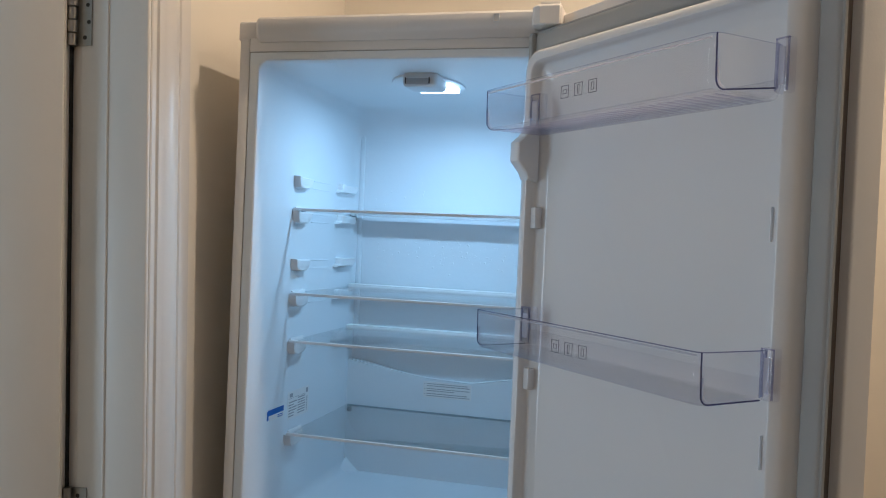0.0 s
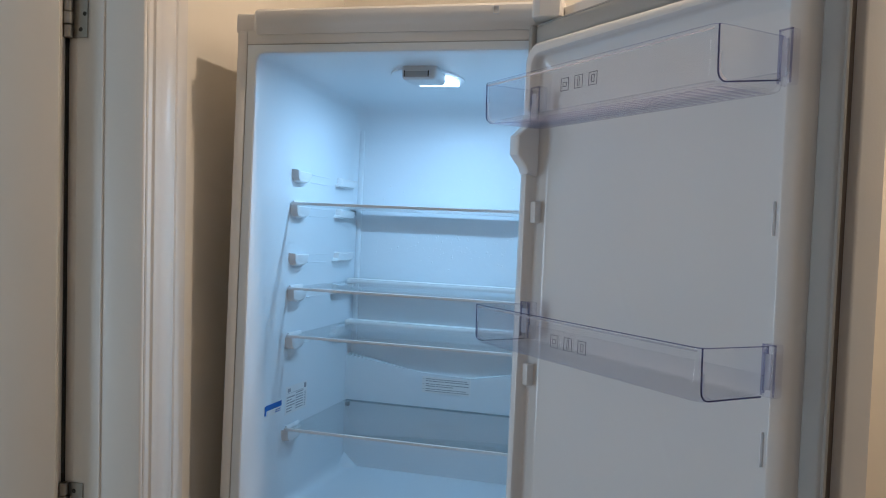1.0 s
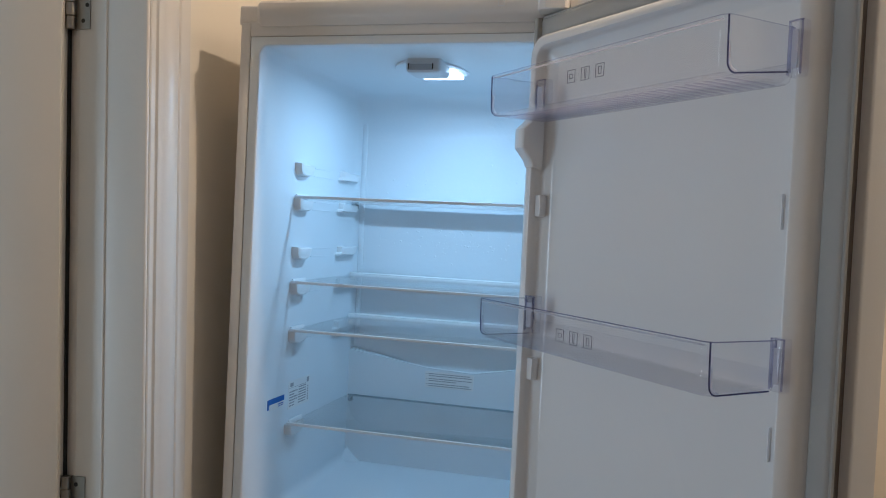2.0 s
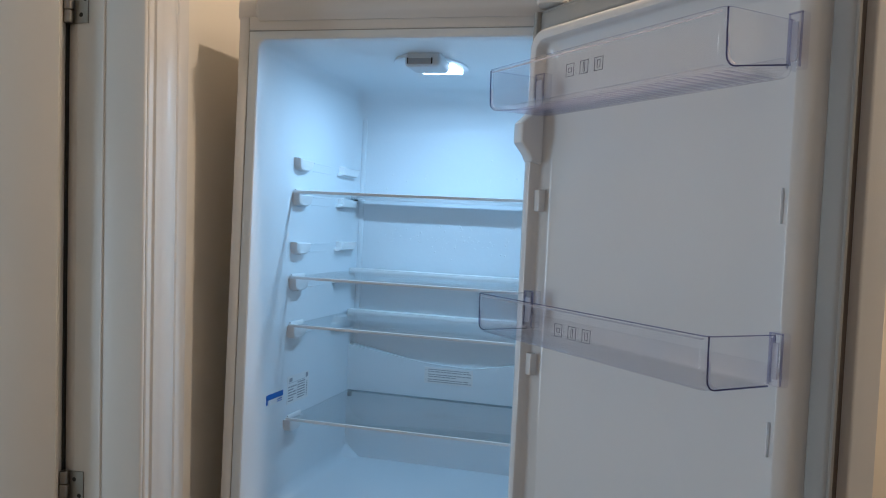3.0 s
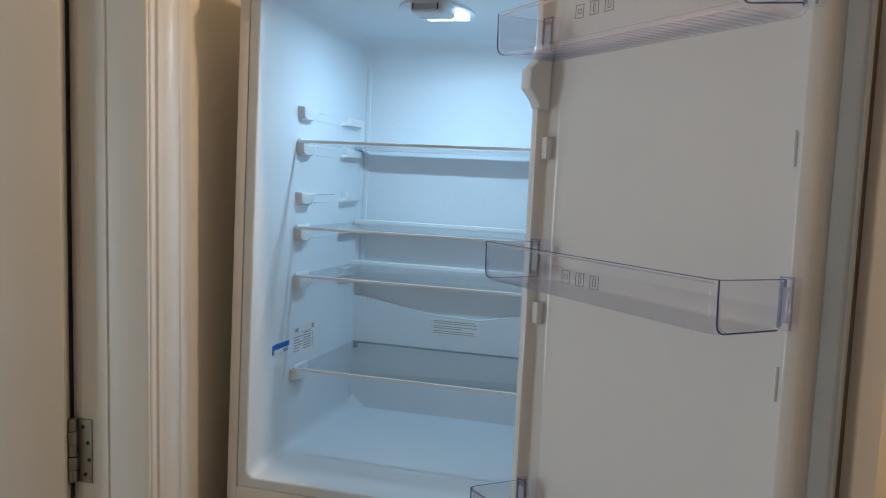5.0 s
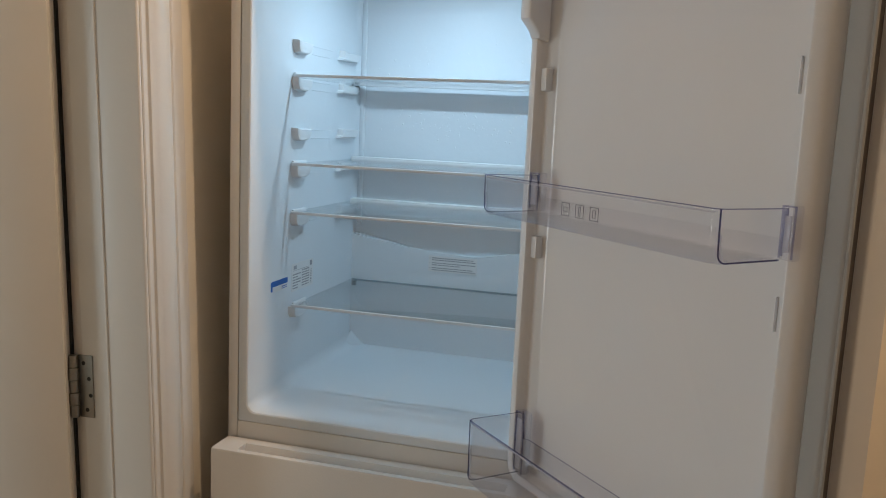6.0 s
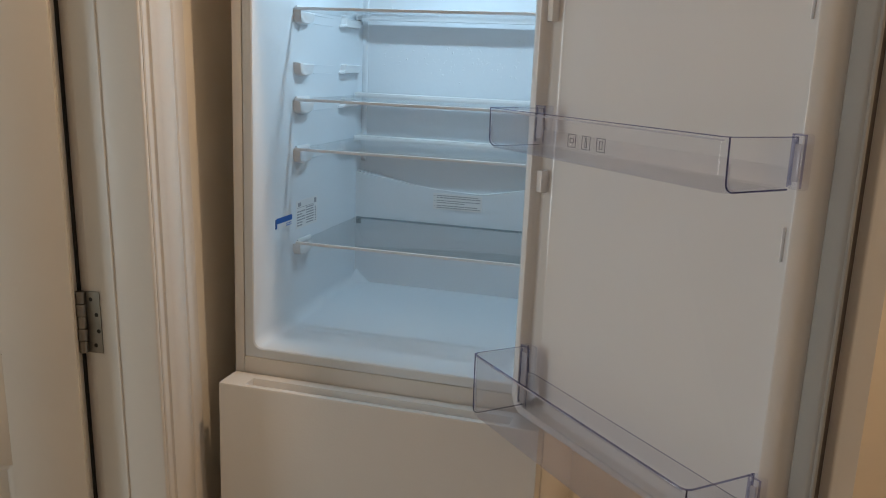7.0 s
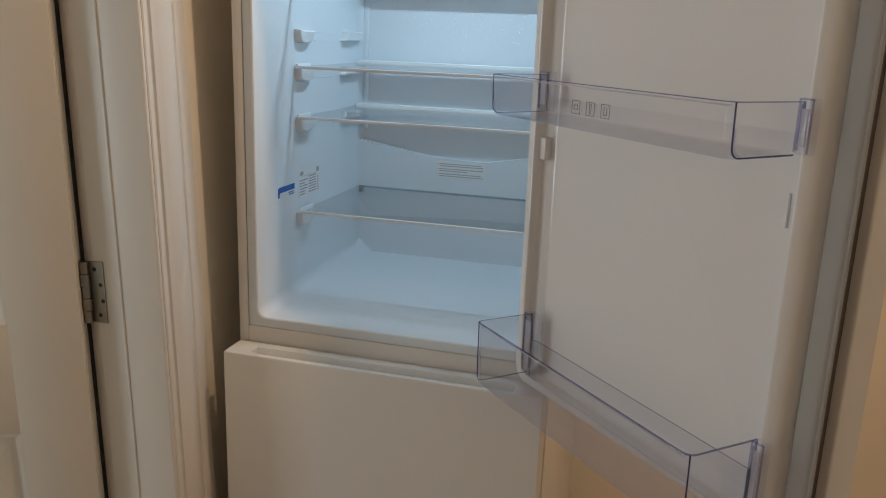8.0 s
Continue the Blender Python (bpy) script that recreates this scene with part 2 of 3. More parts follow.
# black strip put where the gap beside the door lies in shade
structure("gap_shade_strip", box(WX - WT - 0.0045, WX - WT - 0.0022, JY + 0.001, JY + 0.013, 0, HEAD - 0.014, 0.001), M_DARK, "black strip in place of the shaded gap along the door lining edge", "seal")

# ---- panelled door, half open into the hall ----
PIVOT = (-0.1700, -0.138)
OPEN = 66.0
LEAF_W, LEAF_H, LEAF_T = 0.762, 1.985, 0.040
door_m = pose(PIVOT[0], PIVOT[1], 0.006, 0, 0, -90 - OPEN)
room_door = empty("panel_door", door_m)
tagged(room_door, "white painted moulded panel door standing half open on steel hinges", "door")
# local: x along the leaf from the hinge, y through it (its seen face at +T)
STILE = 0.114
RAILS = [(0.22, 0.664), (0.851, 1.42), (1.53, LEAF_H - 0.11)]
bm = bmesh.new()
xs = [0.003, STILE, LEAF_W / 2 - 0.05, LEAF_W / 2 + 0.05, LEAF_W - STILE, LEAF_W]
add_box(bm, 0.003, LEAF_W, 0.006, LEAF_T - 0.010, 0, LEAF_H)
for side in (0, 1):
    y0, y1 = (LEAF_T - 0.0095, LEAF_T) if side else (0.0, 0.0065)
    for a, b in ((xs[0], xs[1]), (xs[2], xs[3]), (xs[4], xs[5])):
        add_box(bm, a, b, y0, y1, 0, LEAF_H, 0.0015)
    zz = [0] + [z for r in RAILS for z in r] + [LEAF_H]
    for i in range(0, len(zz), 2):
        for a, b in ((xs[1], xs[2]), (xs[3], xs[4])):
            add_box(bm, a - 0.001, b + 0.001, y0 + 0.0002, y1 - 0.0002, zz[i], zz[i + 1], 0.0013)
part("leaf", bm, M_DOORPAINT, room_door)
for z0, z1 in RAILS:
    for a, b in ((xs[1], xs[2]), (xs[3], xs[4])):
        bm = bmesh.new()
        rings = []
        for inset, y in ((0.0, LEAF_T - 0.001), (0.006, LEAF_T - 0.003), (0.012, LEAF_T - 0.009), (0.020, LEAF_T - 0.009), (0.034, LEAF_T - 0.002), (0.04, LEAF_T - 0.002)):
            rings.append([(x, y, z) for x, z in rounded(a + inset, b - inset, z0 + inset, z1 - inset, 0.0015, 1)])
        loft(bm, rings, False, True)
        part("moulded_panel", bm, M_DOORPAINT, room_door)

# steel butt hinges on the jamb
for zc in (0.900, 1.697):
    bm = box(0.006, 0.032, 0.0005, 0.0028, -0.051, 0.051, 0.0006)
    h = part("hinge", bm, M_STEEL, room_door, "worn steel butt hinge screwed to the door lining")
    h.matrix_basis = door_m.inverted() @ pose(-0.1585, JY - 0.003, zc)
    for k in range(5):
        bm = bmesh.new()
        z0, z1 = -0.051 + k * 0.0204 + 0.0004, -0.051 + (k + 1) * 0.0204 - 0.0004
        r = 0.0082 if k % 2 else 0.0072
        ring = lambda rad, z: [(rad * math.cos(2 * math.pi * i / 16), rad * math.sin(2 * math.pi * i / 16) - 0.003, z) for i in range(16)]
        loft(bm, [ring(r * 0.9, z0), ring(r, z0 + 0.001), ring(r, z1 - 0.001), ring(r * 0.9, z1)], True, True)
        part("knuckle", bm, M_STEEL, h)
    for x, z in ((0.016, 0.038), (0.025, 0.013), (0.027, -0.014), (0.020, -0.038)):
        bm = bmesh.new()
        ring = lambda rad, y: [(x + rad * math.cos(2 * math.pi * i / 14), y, z + rad * math.sin(2 * math.pi * i / 14)) for i in range(14)]
        loft(bm, [ring(0.0034, 0.0004), ring(0.0034, 0.0), ring(0.002, 0.0002)], False, True)
        part("screw", bm, [M_DARK], h, "dark countersunk screw head")

# ---- fridge freezer ----
W, DEEP = 0.545, 0.50
fridge = empty("fridge_freezer", LEAN)
tagged(fridge, "white fridge freezer with its upper door wide open, lit inside", "fridge")
BODY_Z = 1.668

# shell: two sides, back, base, joined sheet with thickness
for x0, x1 in ((0, 0.0178), (W - 0.0178, W)):
    part("side_panel", box(x0, x1, 0.0, DEEP, 0.03, BODY_Z, 0.002), M_SHELL, fridge)
bm = add_box(bmesh.new(), 0.0178, W - 0.0178, DEEP - 0.02, DEEP, 0.03, BODY_Z)
add_box(bm, 0.0178, W - 0.0178, 0.02, DEEP - 0.02, 0.03, 0.07)
add_box(bm, 0.0178, W - 0.0178, 0.02, DEEP - 0.02, BODY_Z - 0.01, BODY_Z)
part("back_panel", bm, M_SHELL, fridge)

# liner and its front frame: one moulding
LX0, LX1, LZ0, LZ1 = 0.036, 0.509, 0.816, 1.631
bm = bmesh.new()
rings = []
for y, grow, r in ((0.004, 0.0170, 0.003), (0.0006, 0.0165, 0.003), (0.0, 0.0150, 0.003), (0.0, 0.002, 0.016), (0.0015, 0.0, 0.016), (0.006, -0.0010, 0.017),
                   (0.02, -0.002, 0.018), (0.088, -0.0042, 0.020), (0.16, -0.0055, 0.022), (0.25, -0.0065, 0.022), (0.395, -0.0076, 0.024), (0.412, -0.0078, 0.024), (0.426, -0.0080, 0.024), (0.437, -0.008, 0.024), (0.446, -0.010, 0.024), (0.452, -0.014, 0.024), (0.455, -0.02, 0.022)):
    up = 0.006 * min(1.0, max(0.0, (y - 0.006) / 0.2))
    cove = 0.06 - math.sqrt(0.06 ** 2 - max(0.0, y - 0.395) ** 2)
    rings.append([(x, y, z) for x, z in rounded(LX0 - grow, LX1 + grow, LZ0 - grow + up, LZ1 + grow - up * 0.6 - cove, r, 6)])
loft(bm, rings, False, True)
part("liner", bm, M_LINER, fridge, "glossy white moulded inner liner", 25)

# front rails of the frame above and below the liner
part("front_rail", box(0.0185, W - 0.0185, -0.0015, 0.05, LZ1 + 0.0145, BODY_Z, 0.002), M_FRAME, fridge)
part("rail_joint", box(0.0185, W - 0.0185, -0.0006, 0.002, LZ1 + 0.0134, LZ1 + 0.0144), M_GASKET, fridge, "thin grey joint under the rail")
part("front_rail", box(0.0182, W - 0.0182, -0.0015, 0.05, 0.700, LZ0 - 0.0175, 0.002), M_FRAME, fridge)

# top cap with hollow underside and stepped ends
bm = bmesh.new()
CAP = [(0.03, 1.6605), (-0.0012, 1.6605), (-0.0025, 1.664), (-0.006, 1.670), (-0.010, 1.678), (-0.012, 1.688), (-0.0105, 1.696), (-0.006, 1.7003), (0.03, 1.701), (DEEP, 1.701), (DEEP, 1.6605)]
END = [(0.03, 1.6665), (0.010, 1.6665), (0.0088, 1.667), (0.008, 1.669), (0.008, 1.676), (0.008, 1.688), (0.0085, 1.695), (0.011, 1.698), (0.03, 1.698), (DEEP, 1.698), (DEEP, 1.6665)]
rings = []
for x, k in ((-0.0045, 0.0), (0.026, 0.0), (0.031, 0.25), (0.035, 0.75), (0.040, 1.0), (W - 0.040, 1.0), (W - 0.035, 0.75), (W - 0.031, 0.25), (W - 0.026, 0.0), (W + 0.0045, 0.0)):
    rings.append([(x, a[0] * (1 - k) + b[0] * k - 0.004, a[1] * (1 - k) + b[1] * k) for a, b in zip(END, CAP)])
loft(bm, rings, True, True)
part("top_cap", bm, M_FRAME, fridge)
bm = bmesh.new()
for a in ((0.437, 0.446, 1.6935, 1.6941), (0.437, 0.446, 1.6820, 1.6826), (0.437, 0.4376, 1.682, 1.6941), (0.4454, 0.446, 1.682, 1.6941)):
    add_box(bm, a[0], a[1], -0.0168, -0.0145, a[2], a[3])
part("cap_mark", bm, M_LAMP, fridge, "small moulded square outline")

# raised drain plate on the rear wall, its top edge falling to the middle
bm = bmesh.new()
vee = [(0.040, 0.815), (0.505, 0.815), (0.505, 1.076), (0.42, 1.0605), (0.330, 1.0445), (0.318, 1.0435), (0.221, 1.0435), (0.040, 1.078)]
front = [bm.verts.new((x, 0.4405, z)) for x, z in vee]
back = [bm.verts.new((x, 0.456, z)) for x, z in vee]
bm.faces.new(front)
for i in range(len(vee)):
    bm.faces.new((front[i], front[(i + 1) % 8], back[(i + 1) % 8], back[i]))
bmesh.ops.bevel(bm, geom=[e for e in bm.edges if all(v.co.y < 0.45 for v in e.verts)], offset=0.0045, segments=3, affect="EDGES")
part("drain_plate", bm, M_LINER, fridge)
# soft upright ridges at both sides of the cold rear wall
for sx in (0, 1):
    bm = bmesh.new()
    rings = []
    for z, k in ((1.090, 0.0), (1.100, 1.0), (1.555, 1.0), (1.585, 0.0)):
        outline = [(0.0475, 0.4575), (0.0490, 0.4520), (0.0520, 0.4500), (0.0570, 0.4500), (0.0600, 0.4520), (0.0615, 0.4575)]
        rings.append([(W - x if sx else x, 0.4575 - (0.4575 - y) * k, z) for x, y in outline])
    loft(bm, rings, True, True)
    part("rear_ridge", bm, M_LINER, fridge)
# wedge in the rear floor corner
for sx in (0, 1):
    bm = bmesh.new()
    p = [(0.045, 0.455, 0.82), (0.045, 0.385, 0.82), (0.105, 0.455, 0.82), (0.048, 0.45, 0.868), (0.062, 0.45, 0.852)]
    p = [(W - x if sx else x, y, z) for x, y, z in p]
    v = [bm.verts.new(q) for q in p]
    for f in ((0, 1, 2), (1, 3, 4), (1, 4, 2), (0, 3, 1), (0, 2, 4), (0, 4, 3)):
        bm.faces.new([v[i] for i in f])
    bmesh.ops.bevel(bm, geom=bm.edges[:], offset=0.003, segments=2, affect="EDGES")
    part("corner_wedge", bm, M_LINER, fridge)

# shelf ledges moulded on the liner sides
SHELVES = [(1.390, 0.139), (1.2345, 0.138), (1.1465, 0.140), (0.9765, 0.135)]
LEDGES = [1.449, 1.3845, 1.2955, 1.229, 1.141]


def ledge(outline, front_y, z, side):
    bm = bmesh.new()
    ca = sum(a for a, b in outline) / len(outline)
    cb = sum(b for a, b in outline) / len(outline)
    rings = []
    for out, k in ((-0.006, 1.04), (0.010, 1.0), (0.0132, 0.93), (0.0145, 0.80)):
        rings.append([((0.0405 + out) if side == 0 else (W - 0.0405 - out), front_y + ca + (a - ca) * k, z + cb + (b - cb) * k) for a, b in outline])
    return loft(bm, rings, True, True)


FRONT_LEDGE = [(0, 0.0015), (0.004, 0.0015), (0.006, 0), (0.063, 0), (0.062, -0.006), (0.055, -0.0165), (0.044, -0.0205), (0.018, -0.0215), (0.006, -0.019), (0.001, -0.012)]
REAR_LEDGE = [(0.004, 0.001), (0.009, 0.003), (0.012, 0.003), (0.014, 0), (0.098, 0.001), (0.096, -0.005), (0.082, -0.016), (0.012, -0.0165), (-0.006, -0.0165), (-0.005, -0.013), (0.003, -0.010)]
for z in LEDGES:
    for side in (0, 1):
        part("shelf_ledge", ledge(FRONT_LEDGE, 0.1410, z, side), M_SUPPORT, fridge)
        part("shelf_ledge", ledge(REAR_LEDGE, 0.345, z - 0.001, side), M_SUPPORT, fridge)
        x = 0.0420 if side == 0 else W - 0.0420
        for y0, y1, dz in ((0.225, 0.318, 0.002), (0.222, 0.312, 0.017)):
            part("ledge_line", box(x - 0.002, x + 0.0014, y0, y1, z - dz - 0.0012, z - dz, 0.0005), M_LINER, fridge)
for side in (0, 1):
    part("shelf_ledge", ledge(FRONT_LEDGE, 0.1410, 0.970, side), M_SUPPORT, fridge)

# lamp and thermostat housing in the roof of the liner
lamp = part("lamp_housing", add_box(bmesh.new(), 0.2605, 0.3225, 0.085, 0.150, 1.6025, 1.630, 0.007, 3), M_LAMP, fridge, "pale grey lamp and thermostat housing")
bm = bmesh.new()
oval = lambda k, z: [(0.281 + 0.064 * k * math.cos(2 * math.pi * i / 40), 0.180 + 0.090 * k * math.sin(2 * math.pi * i / 40), z) for i in range(40)]
loft(bm, [oval(0.99, 1.632), oval(1.0, 1.6212), oval(0.985, 1.6204), oval(0.95, 1.6202)], False, True)
part("oval_plate", bm, M_LINER, lamp)
part("thermostat_wheel", box(0.266, 0.309, 0.0825, 0.09, 1.6060, 1.6165, 0.0015), M_WHEEL, lamp, "grey ribbed thermostat wheel")
for x in (0.2665, 0.3085):
    part("wheel_mark", box(x, x + 0.0016, 0.0815, 0.084, 1.607, 1.617), M_DARK, lamp)
bm = box(0.257, 0.330, 0.150, 0.214, 1.6130, 1.6240, 0.0008, 2)
part("lamp_lens", bm, M_LED, lamp, "bright cool white lit lamp lens")


# labels
def rule_bars(bm, x0, x1, z0, z1, rows, put, seed):
    rnd = random.Random(seed)
    step = (z1 - z0) / rows
    for k in range(rows):
        a = x0
        end = x1 - (x1 - x0) * rnd.choice((0, 0, 0.05, 0.35))
        while a < end:
            b = min(a + rnd.uniform(0.004, 0.012), end)
            put(bm, a, b, z1 - (k + 0.72) * step, z1 - (k + 0.28) * step)
            a = b + 0.0016


warn = part("warning_label", box(0.2195, 0.3245, 0.4390, 0.4402, 1.0065, 1.0405), M_PAPER, fridge, "white warning label with small grey print")
bm = bmesh.new()
for k in range(3):
    rule_bars(bm, 0.2275, 0.321, 1.0085 + k * 0.0105, 1.0085 + k * 0.0105 + 0.0085, 2, lambda q, a, b, c, d: add_box(q, a, b, 0.4386, 0.4391, c, d), 5 + k)
    add_box(bm, 0.2215, 0.2240, 0.4386, 0.4391, 1.0135 + k * 0.0105, 1.0145 + k * 0.0105)
part("print", bm, M_INK, warn)


def wall_slab(bm, y0, y1, z0, z1, low, high):
    """A thin slab on the liner's side wall, between two heights off it."""
    at = lambda y: 0.0402 + (y - 0.088) * 0.0155
    lower, upper = [[bm.verts.new((at(y) + h, y, z)) for y, z in ((y0, z0), (y1, z0), (y1, z1), (y0, z1))] for h in (low, high)]
    bm.faces.new(lower), bm.faces.new(upper)
    for i in range(4):
        bm.faces.new((lower[i], lower[(i + 1) % 4], upper[(i + 1) % 4], upper[i]))
    return bm


rating = part("rating_label", wall_slab(bmesh.new(), 0.152, 0.243, 0.996, 1.048, -0.001, 0.0004), M_PAPER, fridge, "white rating label with small grey print")
bm = bmesh.new()
put = lambda q, a, b, c, d: wall_slab(q, a, b, c, d, 0.0002, 0.0007)
rule_bars(bm, 0.157, 0.190, 0.999, 1.030, 6, put, 21)
rule_bars(bm, 0.195, 0.226, 1.000, 1.034, 7, put, 22)
put(bm, 0.160, 0.172, 1.037, 1.044)
for k in range(9):
    put(bm, 0.2325, 0.2365, 1.001 + k * 0.0032, 1.0026 + k * 0.0032)
put(bm, 0.229, 0.238, 1.036, 1.045)
put(bm, 0.157, 0.226, 1.0345, 1.0351)
part("print", bm, M_INK, rating)
sticker = part("blue_sticker", wall_slab(bmesh.new(), 0.0735, 0.0785, 1.010, 1.0270, -0.001, 0.0006), M_BLUE, fridge, "blue and white energy sticker, its edge curling off")
part("sticker_face", wall_slab(bmesh.new(), 0.0785, 0.1365, 1.0180, 1.0280, -0.001, 0.0004), M_BLUE, sticker)
part("sticker_strip", wall_slab(bmesh.new(), 0.0820, 0.1365, 1.0075, 1.0178, -0.001, 0.0004), M_PAPER, sticker, "white lower strip of the sticker")
bm = bmesh.new()
rule_bars(bm, 0.113, 0.133, 1.009, 1.016, 2, put, 31)
part("print", bm, M_BLUE, sticker)

# freezer door with a recessed grip along its top
FZ = 0.771
bm = bmesh.new()
rings = []
prof = [(-0.006, 0.06), (-0.058, 0.06), (-0.062, 0.064), (-0.0625, 0.30), (-0.0625, FZ - 0.004), (-0.0610, FZ - 0.001), (-0.058, FZ), (-0.052, FZ - 0.0006), (-0.050, FZ - 0.004),
        (-0.047, FZ - 0.015), (-0.030, FZ - 0.015), (-0.027, FZ - 0.004), (-0.025, FZ), (-0.006, FZ)]
extrude_profile(bm, prof, lambda a, b, s: (0.048 + s, a, b), W - 0.096)
solid = [(-0.006, 0.06), (-0.058, 0.06), (-0.062, 0.064), (-0.0625, 0.30), (-0.0625, FZ - 0.004), (-0.0610, FZ - 0.001), (-0.058, FZ), (-0.006, FZ)]
extrude_profile(bm, solid, lambda a, b, s: (0.0045 + s, a, b), 0.0437)
extrude_profile(bm, solid, lambda a, b, s: (W - 0.0482 + s, a, b), 0.0462)
freezer = part("freezer_door", bm, M_SHELL, fridge, "closed white lower freezer door")
part("gasket", box(0.02, W - 0.02, -0.006, 0.001, 0.08, FZ - 0.012), M_GASKET, freezer)
part("plinth", box(0.01, W - 0.01, -0.02, 0.02, 0.0, 0.052, 0.003), M_FRAME, fridge)
for x, y in ((0.05, 0.05), (W - 0.05, 0.05), (0.05, DEEP - 0.06), (W - 0.05, DEEP - 0.06)):
    bm = bmesh.new()
    ring = lambda rad, z: [(x + rad * math.cos(2 * math.pi * i / 14), y + rad * math.sin(2 * math.pi * i / 14), z) for i in range(14)]
    low = -(W - x) * math.tan(radians(1.7))
    loft(bm, [ring(0.018, low), ring(0.019, low + 0.004), ring(0.012, low + 0.006), ring(0.012, 0.035)], True, True)
    part("foot", bm, M_GASKET, fridge)

# chamfered hinge cover over the open door's pivot
bm = bmesh.new()
plan = [(0.5010, 0.030), (0.5010, -0.032), (0.5050, -0.040), (0.5130, -0.044), (0.5400, -0.044), (0.5430, -0.040), (0.5430, 0.030)]
rings = []
for z, k in ((1.669, 0.0), (1.6705, 0.0015), (1.6955, 0.0015), (1.698, 0.0), (1.699, -0.002)):
    rings.append([(0.522 + (x - 0.522) * (1 + k * 40), y - k, z) for x, y in plan])
loft(bm, rings, True, True)
add_box(bm, 0.512, 0.541, -0.038, 0.03, 1.6985, 1.7045, 0.0015)
part("hinge_cover", bm, M_FRAME, fridge, "", 25)

# ---- the open upper door: u runs from its hinge side, w inwards ----
DOOR_OPEN = 133.0
PIN = (0.525, -0.03)
DM = pose(PIN[0], PIN[1], 0, 0, 0, DOOR_OPEN)
U0, U1 = -0.040, 0.500
DZ0, DZ1 = 0.776, 1.690


def dbox(u0, u1, w0, w1, z0, z1, bevel=0.0, seg=2, bm=None):
    return add_box(bm if bm is not None else bmesh.new(), -u1, -u0, w0, w1, z0, z1, bevel, seg)


skin = part("upper_door", dbox(U0, U1, -0.062, -0.023, DZ0, DZ1, 0.003, 3), M_SHELL, fridge, "white enamelled upper door opened wide")
skin.matrix_basis = DM
# seal base in the groove, its shade painted in as a dark brown-grey
part("rim", dbox(U0 + 0.014, U1 - 0.012, -0.0235, -0.003, DZ0 + 0.018, DZ1 - 0.028, 0.001), M_SEALSHADE, skin)
# gasket ring
bm = bmesh.new()
rings = []
for inset, w in ((0.010, -0.0045), (0.0030, -0.0042), (0.0018, -0.0025), (0.0022, 0.0005), (0.004, 0.0012), (0.0052, 0.0005), (0.0068, 0.0020), (0.010, 0.0030), (0.0275, 0.0026), (0.0300, 0.0008), (0.0325, -0.0032)):
    rings.append([(-u, w, z) for u, z in rounded(U0 + inset, U1 - inset, DZ0 + 0.012 + inset, DZ1 - 0.022 - inset, 0.006, 3)])
loft(bm, rings)
part("gasket", bm, M_GASKET, skin, "grey rubber magnetic door seal")
part("gasket_lip", dbox(U0 + 0.002, U0 + 0.012, -0.002, 0.0105, DZ0 + 0.016, DZ1 - 0.026, 0.003, 3), M_GASKET, skin)
# moulded liner: a raised ridge round a flat sunken panel
RU0, RU1, RZ0, RZ1 = -0.022, 0.4645, 0.787, 1.630
bm = bmesh.new()
rings = []
for inset, w, r in ((-0.003, -0.003, 0.030), (-0.0012, 0.0005, 0.030), (0.0, 0.0175, 0.030), (0.0008, 0.0220, 0.029), (0.0026, 0.0243, 0.027), (0.0050, 0.0250, 0.026), (0.0120, 0.0248, 0.022),
                    (0.0150, 0.0238, 0.020), (0.0166, 0.0210, 0.019), (0.0176, 0.0150, 0.018), (0.0184, 0.0095, 0.017), (0.0200, 0.0074, 0.017), (0.0260, 0.0040, 0.016), (0.0320, 0.0006, 0.014), (0.035, -0.0008, 0.012), (0.037, -0.0012, 0.010)):
    # the crest falls away outwards on the handle side
    fall = max(0.0, 0.0135 - inset) * 0.95 if inset >= 0 else 0.0
    rings.append([(-u, w - (fall if u > 0.40 else 0.0), z) for u, z in rounded(RU0 + inset, RU1 - inset, RZ0 + inset, RZ1 - inset, r, 6)])
loft(bm, rings, False, True)
part("door_liner", bm, M_DOORLINER, skin, "glossy white moulded door liner", 40)
# lamp switch nose on the hinge-side ridge
bm = bmesh.new()
nose_rings = []
nose = [(0.018, 1.532), (0.0325, 1.530), (0.0345, 1.520), (0.036, 1.512), (0.041, 1.505), (0.0535, 1.494), (0.0535, 1.466), (0.038, 1.449), (0.034, 1.440), (0.018, 1.436)]
for off, k in ((0.0215, 0.94), (0.0200, 0.985), (0.0180, 1.0), (0.0015, 1.0), (-0.0005, 0.985), (-0.0020, 0.94)):
    loft_ring = [(off, 0.010 + (a - 0.018) * k, 1.484 + (b - 1.484) * k) for a, b in nose]
    nose_rings.append(loft_ring)
loft(bm, nose_rings, True, True)
part("switch_nose", bm, M_DOORLINER, skin)
# bin pegs on both ridges
for z in (1.384, 1.145):
    part("bin_peg", dbox(-0.007, 0.0075, 0.003, 0.0150, z - 0.016, z + 0.016, 0.0020), M_DOORLINER, skin)
    part("bin_peg", dbox(0.4222, 0.4234, -0.002, 0.0024, z - 0.0235, z + 0.0125, 0.0004), M_TRIM, skin)


